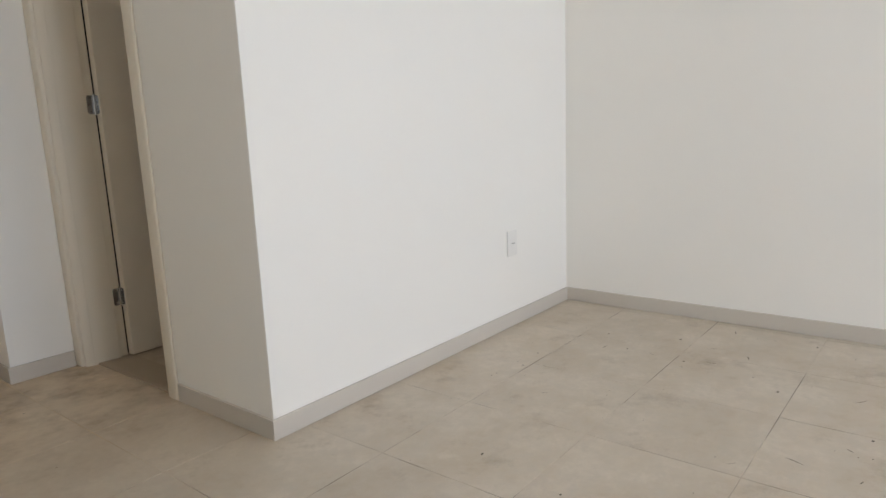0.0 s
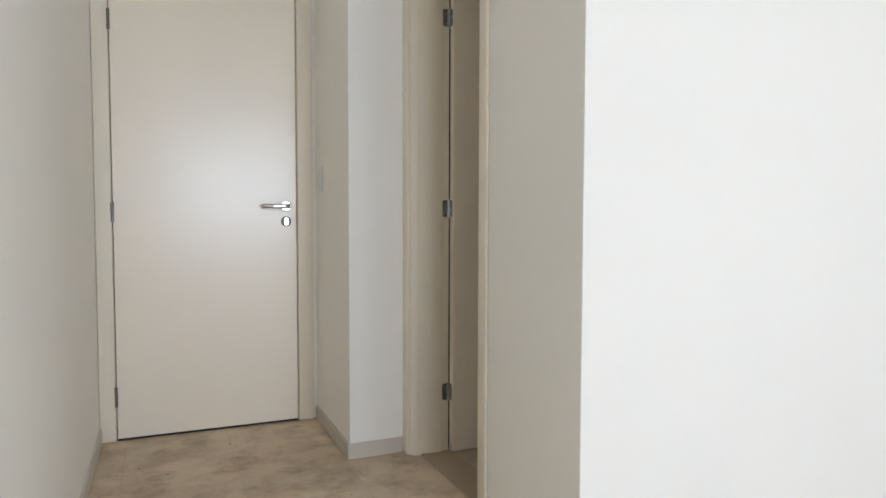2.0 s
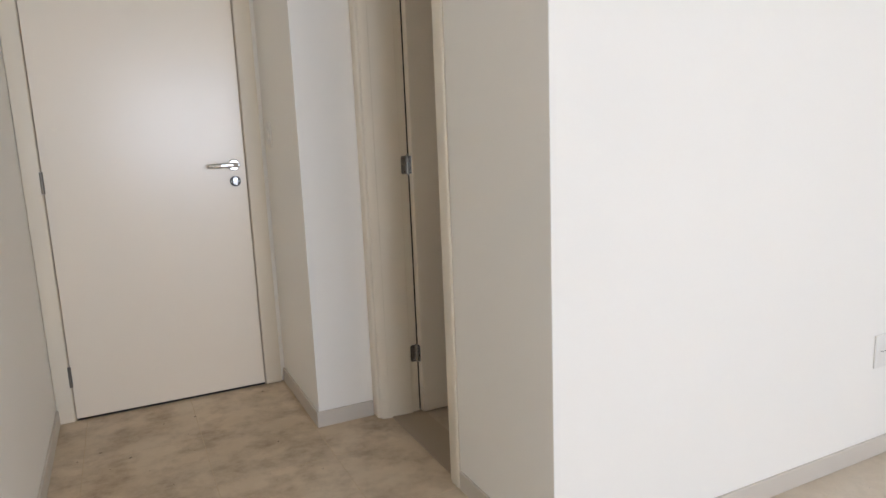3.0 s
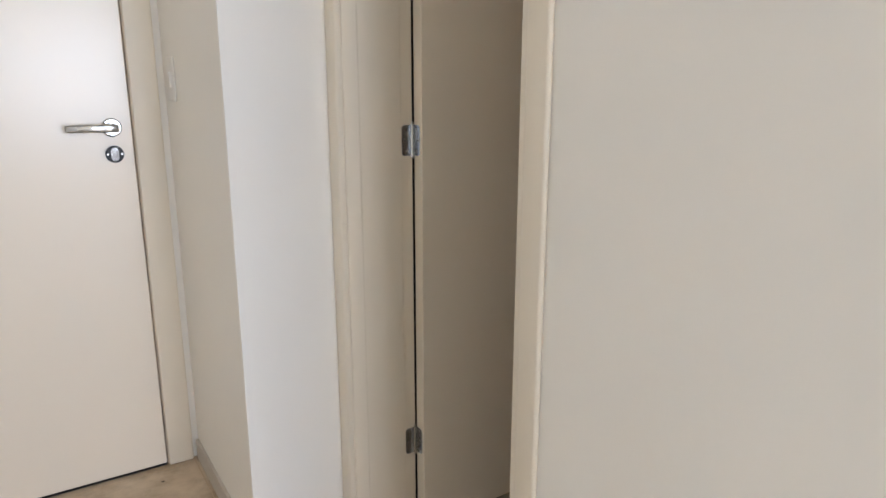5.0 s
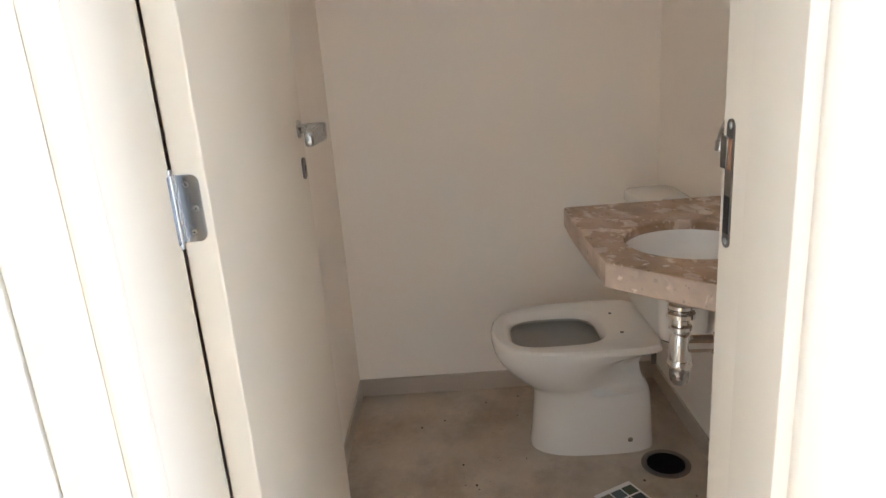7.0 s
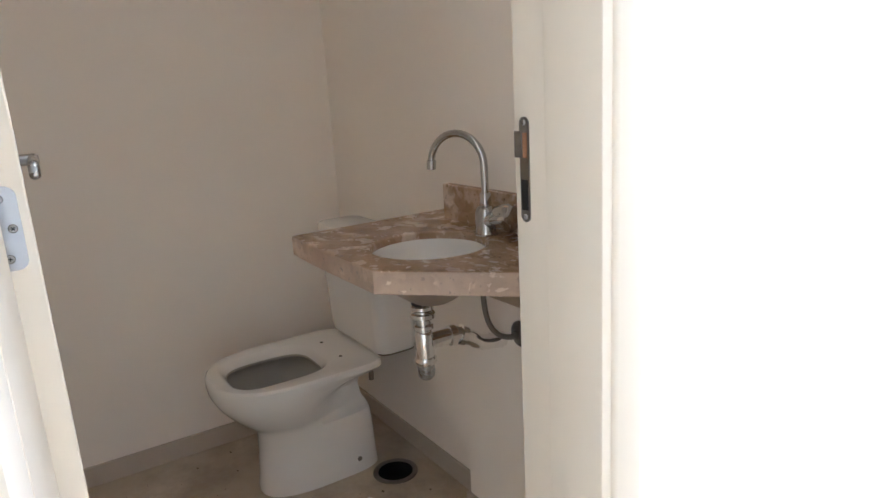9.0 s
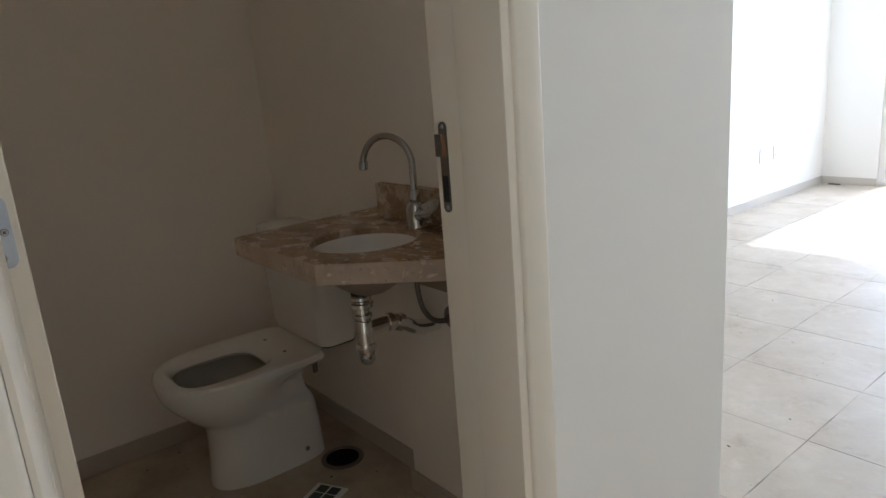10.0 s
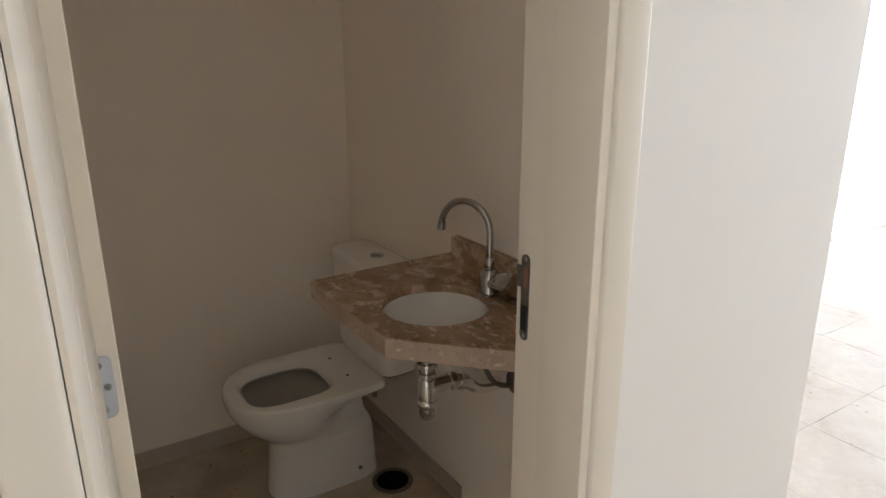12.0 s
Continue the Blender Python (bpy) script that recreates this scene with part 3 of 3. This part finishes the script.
outer = [(0.0, 0.100, 0.300, 0.672, 4), (0.012, 0.100, 0.300, 0.672, 4), (0.05, 0.098, 0.303, 0.666, 4), (0.12, 0.097, 0.306, 0.660, 4), (0.18, 0.099, 0.312, 0.658, 4), (0.200, 0.102, 0.318, 0.664, 4), (0.208, 0.105, 0.322, 0.670, 4), (0.219, 0.112, 0.328, 0.680, 4),
         (0.228, 0.120, 0.335, 0.692, 4), (0.252, 0.139, 0.345, 0.716, 4), (0.278, 0.159, 0.350, 0.741, 4), (0.305, 0.175, 0.345, 0.762, 5), (0.330, 0.184, 0.335, 0.775, 6), (0.350, 0.187, 0.316, 0.779, 8),
         (0.368, 0.189, 0.309, 0.780, 9), (0.379, 0.188, 0.310, 0.778, 9), (0.385, 0.182, 0.314, 0.772, 9)]
rings = [dee(z, TX, w, yb, yf, front=2.5, back=e, split=0.5) for z, w, yb, yf, e in outer]


def necked(ring, z):
    """Narrows the back of the pedestal between the foot's shoulder and the rim."""
    depth = min(1.0, max(0.0, (z - 0.199) / 0.022)) * min(1.0, max(0.0, (0.362 - z) / 0.075))
    out = []
    for x, y, h in ring:
        k = min(1.0, max(0.0, (0.565 - y) / 0.19))
        k = k * k * (3 - 2 * k) * depth
        limit = 0.056
        dx = x - TX
        out.append((TX + dx + k * (math.copysign(min(abs(dx), limit), dx) - dx), y, h))
    return out


rings = [necked(ring, spec[0]) for ring, spec in zip(rings, outer)]
inner = [(0.385, 0.137, 0.442, 0.740), (0.382, 0.131, 0.447, 0.733), (0.372, 0.122, 0.456, 0.724), (0.360, 0.116, 0.461, 0.717), (0.353, 0.116, 0.461, 0.717), (0.349, 0.125, 0.452, 0.726), (0.342, 0.152, 0.430, 0.752), (0.328, 0.148, 0.450, 0.748), (0.295, 0.124, 0.500, 0.715), (0.25, 0.098, 0.535, 0.680), (0.20, 0.070, 0.555, 0.645), (0.15, 0.045, 0.57, 0.62)]
rings += [dee(z, TX, w, yb, yf, front=3.5, back=3.4, split=0.5) for z, w, yb, yf in inner]
bowl = part("bowl", loft(rings), ceramic, toilet, "", True)
# faces below the rim take the shaded glaze
bowl.data.materials.append(bowl_shade)
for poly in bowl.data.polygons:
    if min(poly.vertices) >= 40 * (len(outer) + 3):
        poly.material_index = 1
part("water", loft([dee(z, TX, 0.068, 0.556, 0.643, front=3.0, back=3.4, split=0.5) for z in (0.198, 0.200)]), water, toilet)
for s in (-1, 1):
    cap = lathe([(0, -0.004), (0.008, -0.004), (0.0075, 0.004), (0.004, 0.007), (0, 0.007)], (0, 0, 0), "x", 14)
    bmesh.ops.transform(cap, matrix=Matrix.Translation((TX + s * 0.094, 0.385, 0.045)) @ Matrix.Diagonal((s, 1, 1, 1)), verts=cap.verts)
    part("bolt_cap", cap, dark_steel, toilet, "small dark floor bolt", True)
    part("seat_hole", lathe([(0, 0), (0.0055, 0), (0.0055, 0.0015), (0, 0.0015)], (TX + s * 0.072, 0.405, 0.3845), "z", 12), black_rubber, toilet, "dark seat bolt hole")


def slab_ring(z, x0, x1, y0, y1, r, n=8):
    ring = []
    for cx, cy, a0 in ((x1 - r, y1 - r, 0), (x0 + r, y1 - r, 90), (x0 + r, y0 + r, 180), (x1 - r, y0 + r, 270)):
        for k in range(n + 1):
            a = radians(a0 + 90 * k / n)
            ring.append((cx + r * math.cos(a), cy + r * math.sin(a), z))
    return ring


part("supply_pipe", tube([(1.188, 0.318, 0.29), (1.186, 0.318, 0.34), (1.186, 0.318, 0.378)], 0.008, 12), dark_steel, toilet, "dark water pipe under the tank", True)
TY0, TY1 = 0.190, 0.328
part("tank_gasket", loft([slab_ring(z, 1.110, 1.444, TY0, TY1 - 0.016, 0.03) for z in (0.3845, 0.3885)]), black_rubber, toilet, "dark joint under the tank")
tank = part("tank", loft([slab_ring(0.387, 1.112, 1.442, TY0, TY1 - 0.020, 0.03), slab_ring(0.393, 1.102, 1.452, TY0, TY1 - 0.008, 0.035), slab_ring(0.42, 1.095, 1.459, TY0, TY1 - 0.002, 0.035), slab_ring(0.60, 1.090, 1.464, TY0, TY1 + 0.006, 0.035),
                          slab_ring(0.722, 1.088, 1.466, TY0, TY1 + 0.008, 0.035)]), ceramic, toilet, "", True)
lid = part("lid", loft([slab_ring(0.7225, 1.084, 1.470, TY0 - 0.002, TY1 + 0.012, 0.035), slab_ring(0.745, 1.084, 1.470, TY0 - 0.002, TY1 + 0.012, 0.035), slab_ring(0.752, 1.089, 1.465, TY0 + 0.003, TY1 + 0.007, 0.033), slab_ring(0.755, 1.100, 1.454, TY0 + 0.012, TY1 - 0.004, 0.03)]), ceramic, tank, "", True)
part("flush_button", lathe([(0, 0), (0.021, 0), (0.021, 0.003), (0.018, 0.005), (0, 0.005)], (TX - 0.03, 0.262, 0.755), "z", 24), steel, tank, "round steel flush button", True)

toilet.location.y += 0.014

# washbasin counter
CZ0, CZ1 = 0.788, 0.834
BCX, BCY, BR = 0.617, 0.444, 0.1245
outline = [(0.942, 0.187), (0.936, 0.405), (0.930, 0.628), (0.800, 0.633), (0.655, 0.634), (0.512, 0.632), (0.412, 0.538), (0.311, 0.440), (0.225, 0.385), (0.133, 0.350), (0.133, 0.247), (0.45, 0.247), (0.802, 0.247), (0.802, 0.187)]
cb = bmesh.new()
outer_v = [cb.verts.new((x, y, CZ1)) for x, y in outline]
inner_v = [cb.verts.new((BCX + BR * math.cos(k * math.tau / 48), BCY + BR * math.sin(k * math.tau / 48), CZ1)) for k in range(48)]
rim = [cb.edges.new((v[i], v[(i + 1) % len(v)])) for v in (outer_v, inner_v) for i in range(len(v))]
top_faces = [f for f in bmesh.ops.triangle_fill(cb, use_beauty=True, edges=rim)["geom"] if isinstance(f, bmesh.types.BMFace)]
down = bmesh.ops.extrude_face_region(cb, geom=top_faces)
bmesh.ops.translate(cb, vec=(0, 0, CZ0 - CZ1), verts=[v for v in down["geom"] if isinstance(v, bmesh.types.BMVert)])
for v in cb.verts:
    if v.co.z < CZ1 - 0.01 and (v.co.x - BCX) ** 2 + (v.co.y - BCY) ** 2 > (BR + 0.02) ** 2:
        v.co.y += 0.002 * noise.noise(v.co * 31)
counter = tagged(new("basin_counter"), "brown breccia marble corner counter with chipped edges", "counter")
counter.location = (BCX, BCY, CZ0)
bpy.context.view_layer.update()
slab = part("slab", cb, marble, counter)
slab.data.materials.append(marble_edge)
for poly in slab.data.polygons:
    away_from_hole = (Vector((BCX, BCY, 0)) - Vector((*poly.center.xy, 0))).length > BR + 0.02
    if abs(poly.normal.z) < 0.5 and away_from_hole:
        poly.material_index = 1
bev = slab.modifiers.new("worn edge", "BEVEL")
bev.width, bev.segments, bev.limit_method, bev.angle_limit = 0.004, 2, "ANGLE", radians(50)
part("backsplash", box(0.133, 0.824, 0.247, 0.268, CZ1, CZ1 + 0.088, 0.003), marble, counter)
part("support_strip", box(0.133, 0.790, 0.247, 0.266, 0.668, CZ0, 0.003), sill_stone, counter, "stone support strip under the slab")
basin = tagged(new("washbasin"), "round white ceramic basin set under the marble counter", "washbasin")
basin.location = (BCX, BCY, CZ0)
bpy.context.view_layer.update()
bowl_in = [(BR - 0.001, CZ1 - 0.017), (BR - 0.005, CZ1 - 0.016), (BR - 0.007, CZ1 - 0.020), (BR - 0.010, CZ0 + 0.004), (BR - 0.020, CZ0 - 0.014), (BR - 0.036, CZ0 - 0.032), (BR - 0.058, CZ0 - 0.048), (BR - 0.080, CZ0 - 0.060), (0.035, CZ0 - 0.065), (0.022, CZ0 - 0.066)]
bowl_out = [(0.022, CZ0 - 0.080), (0.040, CZ0 - 0.078), (0.056, CZ0 - 0.069), (0.080, CZ0 - 0.052), (BR - 0.022, CZ0 - 0.034), (BR + 0.006, CZ0 - 0.010), (BR + 0.012, CZ0 - 0.001), (BR - 0.001, CZ0 - 0.001), (BR - 0.001, CZ1 - 0.017)]
prof = bowl_in + bowl_out
n = 48
sweep = [[(BCX + r * math.cos(k * math.tau / n), BCY + r * math.sin(k * math.tau / n), z) for k in range(n)] for r, z in prof]
basin_bowl = part("bowl", loft(sweep, False, False), ceramic, basin, "", True)
basin_bowl.data.materials.append(basin_under_shade)
for poly in basin_bowl.data.polygons:
    if min(poly.vertices) >= n * len(bowl_in):
        poly.material_index = 1
part("drain", lathe([(0, CZ0 - 0.069), (0.024, CZ0 - 0.069), (0.024, CZ0 - 0.063), (0.019, CZ0 - 0.062), (0.017, CZ0 - 0.065), (0, CZ0 - 0.065)], (BCX, BCY, 0), n=24), chrome, basin, "", True)
part("overflow", lathe([(0, 0), (0.004, 0), (0.004, 0.002), (0, 0.002)], (BCX - 0.072, BCY - 0.088, CZ0 - 0.014), "z", 10), black_rubber, basin, "small dark overflow hole")

# swan-neck tap
FX, FY = 0.602, 0.303
tap = thing("tap", "chrome swan-neck basin tap with lobed side knob", "tap", (FX, FY, CZ1))
part("body", lathe([(0, CZ1), (0.0265, CZ1), (0.027, CZ1 + 0.004), (0.0245, CZ1 + 0.010), (0.0235, CZ1 + 0.050), (0.019, CZ1 + 0.060), (0.013, CZ1 + 0.064), (0, CZ1 + 0.064)], (FX, FY, 0)), chrome, tap, "", True)
part("collar", lathe([(0, CZ1 + 0.063), (0.0125, CZ1 + 0.063), (0.0130, CZ1 + 0.068), (0.0125, CZ1 + 0.088), (0.010, CZ1 + 0.092), (0, CZ1 + 0.092)], (FX, FY, 0)), chrome, tap, "", True)
R = 0.069
away = Vector((0.925, 0.38, 0)).normalized()
neck = [Vector((FX, FY, CZ1 + 0.088 + 0.062 * k / 4)) for k in range(5)]
cz = neck[-1].z
for k in range(1, 19):
    a = math.pi * k / 18 * 1.0
    neck.append(Vector((FX, FY, cz)) + away * (R - R * math.cos(a)) + Vector((0, 0, R * math.sin(a))))
spout = part("spout", tube(neck, 0.0082, 18), chrome, tap, "", True)
tip, way = neck[-1], (neck[-1] - neck[-2]).normalized()
part("aerator", tube([tip - way * 0.010, tip - way * 0.009, tip + way * 0.010, tip + way * 0.011], [0.0085, 0.0108, 0.0108, 0.009], 16), chrome, spout, "", True)
way = Vector((-1.0, 0.0, 0.20)).normalized()
root = Vector((FX, FY, CZ1 + 0.030))
part("stem", tube([root, root + way * 0.050], [0.0195, 0.0165], 18), chrome, tap, "", True)
side = way.cross(Vector((0, 0, 1))).normalized()
up = side.cross(way)
knob = []
for d, r in ((0.036, 0.017), (0.042, 0.023), (0.050, 0.0265), (0.078, 0.029), (0.092, 0.0285), (0.098, 0.024), (0.100, 0.012)):
    knob.append([root + way * d + (side * math.cos(a) + up * math.sin(a)) * (r * (1.0 + 0.11 * math.cos(5 * a))) for a in [k * math.tau / 50 for k in range(50)]])
part("knob", loft(knob), chrome, tap, "lobed chrome knob", True)

# bottle trap and waste pipe under the basin
PX, PY = 0.652, 0.450
waste = thing("bottle_trap", "chrome bottle trap with waste pipe into the wall", "trap", (PX, PY, 0.6))
part("gasket", lathe([(0, 0.696), (0.024, 0.696), (0.024, 0.711), (0, 0.711)], (PX, PY, 0)), black_rubber, waste, "black rubber gasket", True)
part("tailpiece", lathe([(0, 0.625), (0.0165, 0.625), (0.0165, 0.697), (0, 0.697)], (PX, PY, 0)), bright_chrome, waste, "", True)
for z0, z1, r in ((0.681, 0.694, 0.0260), (0.662, 0.677, 0.0280), (0.636, 0.649, 0.0225)):
    part("nut", lathe([(0, z0), (r - 0.003, z0), (r, z0 + 0.003), (r, z1 - 0.003), (r - 0.003, z1), (0, z1)], (PX, PY, 0)), bright_chrome, waste, "", True)
part("body", lathe([(0, 0.566), (0.0205, 0.566), (0.0215, 0.570), (0.0215, 0.624), (0.019, 0.631), (0.0165, 0.633), (0, 0.633)], (PX, PY, 0)), bright_chrome, waste, "", True)
part("cup_nut", lathe([(0, 0.556), (0.0235, 0.556), (0.0255, 0.559), (0.0255, 0.568), (0.0235, 0.572), (0, 0.572)], (PX, PY, 0)), bright_chrome, waste, "", True)
part("cup", lathe([(0, 0.518), (0.013, 0.519), (0.0185, 0.526), (0.0195, 0.535), (0.0195, 0.556), (0, 0.556)], (PX, PY, 0)), steel, waste, "", True)
pipe_line = bend([(PX - 0.004, PY - 0.012, 0.606), (PX - 0.010, PY - 0.050, 0.608), (PX - 0.014, PY - 0.080, 0.607), (PX - 0.018, PY - 0.112, 0.592), (PX - 0.020, PY - 0.145, 0.573), (PX - 0.020, 0.246, 0.566)], 6)
part("waste_pipe", tube(pipe_line, 0.0185, 16), bright_chrome, waste, "", True)
for a in (0.30, 0.47):
    q = pipe_line[int(a * len(pipe_line))]
    w2 = (pipe_line[int(a * len(pipe_line)) + 1] - q).normalized()
    part("pipe_nut", tube([q - w2 * 0.008, q - w2 * 0.007, q + w2 * 0.007, q + w2 * 0.008], [0.020, 0.0235, 0.0235, 0.020], 16), bright_chrome, waste, "", True)
hose_thing = thing("supply_hose", "braided steel supply hose with dark wall flange", "hose", (0.555, 0.25, 0.6))
part("hose", tube(bend([(0.600, 0.302, 0.786), (0.620, 0.300, 0.735), (0.632, 0.298, 0.68), (0.622, 0.295, 0.625), (0.595, 0.290, 0.600), (0.567, 0.278, 0.597), (0.565, 0.252, 0.597)], 6), 0.0065, 12), dark_steel, hose_thing, "", True)
part("wall_flange", lathe([(0, 0), (0.031, 0), (0.030, 0.004), (0.020, 0.010), (0.012, 0.012), (0.010, 0.020), (0, 0.020)], (0.565, 0.246, 0.597), "y"), dark_steel, hose_thing, "", True)

# floor drain
dr = thing("floor_drain", "open round black floor drain with dull ring", "drain", (1.112, 0.314, 0))
part("ring", loft([[(1.112 + r * math.cos(k * math.tau / 36), 0.314 + r * math.sin(k * math.tau / 36), z) for k in range(36)] for r, z in ((0.070, 0.0005), (0.069, 0.004), (0.060, 0.006), (0.055, 0.005), (0.053, 0.0008))], False, False), dark_steel, dr, "", True)
# shallow black disc in place of a deep, dark hole
part("opening", lathe([(0, 0.0008), (0.054, 0.0008), (0.054, 0.0022), (0.02, 0.0012), (0, 0.0012)], (1.112, 0.314, 0), n=36), drain_black, dr, "black disc for the dark of the open drain", True)

# leaflet on the floor
leaflet = tagged(part("leaflet", box(-0.062, 0.062, -0.054, 0.054, 0.0, 0.0015), white_plastic), "white leaflet with six small pictures lying on floor", "leaflet")
pics = [painted("print " + str(k), c, 0.4, 0.5, 0.0) for k, c in enumerate(((0.05, 0.09, 0.05), (0.10, 0.14, 0.16), (0.20, 0.17, 0.13), (0.04, 0.07, 0.09), (0.12, 0.15, 0.08), (0.22, 0.24, 0.22)))]
for k in range(6):
    px, py = -0.038 + 0.038 * (k % 3), -0.022 + 0.040 * (k // 3)
    part("printed_picture", box(px - 0.017, px + 0.017, py - 0.017, py + 0.017, 0.0016, 0.0019), pics[k], leaflet)
leaflet.matrix_world = pose(0.968, 0.472, 0.0005, 0, 0, 117)

# paint flakes and dirt left on the floor
flake_mat = painted("dirt flakes", (0.10, 0.085, 0.07), 0.9, 0.4, 0.1)
fb = bmesh.new()
for k in range(150):
    if k < 70:
        x, y = random.uniform(0.1, 1.8), random.uniform(-2.2, -0.1)
    elif k < 105:
        x, y = random.uniform(-1.2, -0.35), random.uniform(0.3, 1.8)
    else:
        x, y = random.uniform(0.85, 1.6), random.uniform(0.25, 1.1)
    r, a = random.choice((0.0012, 0.0016, 0.002, 0.003, 0.0045, 0.006)), random.uniform(0, 6.28)
    vs = [fb.verts.new((x + r * random.uniform(0.5, 1.6) * math.cos(a + q * 1.256), y + r * random.uniform(0.4, 1.0) * math.sin(a + q * 1.256), 0.0006 + 0.0008 * random.random())) for q in range(5)]
    tipv = fb.verts.new((x, y, 0.002))
    for q in range(5):
        fb.faces.new((vs[q], vs[(q + 1) % 5], tipv))
for k in range(26):
    x, y = (random.uniform(0.5, 1.8), random.uniform(-1.5, -0.3)) if k < 16 else (random.uniform(0.9, 1.6), random.uniform(0.5, 1.1))
    a, bendy, half = random.uniform(0, 3.1), random.uniform(-25, 25), random.uniform(0.0006, 0.0016)
    length, row = random.uniform(0.012, 0.055), []
    for q in range(7):
        d = length * (q / 6 - 0.5)
        off = bendy * d * d
        px, py = x + d * math.cos(a) - off * math.sin(a), y + d * math.sin(a) + off * math.cos(a)
        w = half * (0.2 + math.sin(math.pi * q / 6))
        row.append((fb.verts.new((px - w * math.sin(a), py + w * math.cos(a), 0.0007)), fb.verts.new((px + w * math.sin(a), py - w * math.cos(a), 0.0007))))
    for (a0, a1), (b0, b1) in zip(row, row[1:]):
        fb.faces.new((a0, a1, b1, b0))
tagged(part("floor_dirt", fb, flake_mat), "dark specks of building dirt on the tiles", "dirt", kind="stuff")
tagged(part("cable_end", tube(bend([(1.78, -5.19, 0.006), (1.73, -5.18, 0.008), (1.68, -5.185, 0.006)], 5), 0.006, 10), black_rubber, None, "", True), "short dark cable offcut on the floor by the wall", "cable")

# ---- floor tiles ----
PITCH_X, PITCH_Y, X0, Y0 = 0.427, 0.435, 0.115, 0.105
tile_me = bpy.data.meshes.new("tile")
tb = box(-PITCH_X / 2 + 0.0012, PITCH_X / 2 - 0.0012, -PITCH_Y / 2 + 0.0012, PITCH_Y / 2 - 0.0012, -0.010, 0.0, 0.0008, 1)
tb.to_mesh(tile_me)
tb.free()
tile_me.materials.append(tile_mat)
for i in range(-7, 5):
    for j in range(-13, 5):
        cx, cy = X0 + (i + 0.5) * PITCH_X, Y0 + (j + 0.5) * PITCH_Y
        if (cy > -0.6 and cx < -1.5) or (cx > 0.13 and cy > BY0):
            continue
        t = new("tile", tile_me)
        t.parent = floor
        t.matrix_world = pose(cx, cy, random.uniform(-0.0005, 0.0), random.uniform(-0.05, 0.05), random.uniform(-0.05, 0.05), random.uniform(-0.1, 0.1))
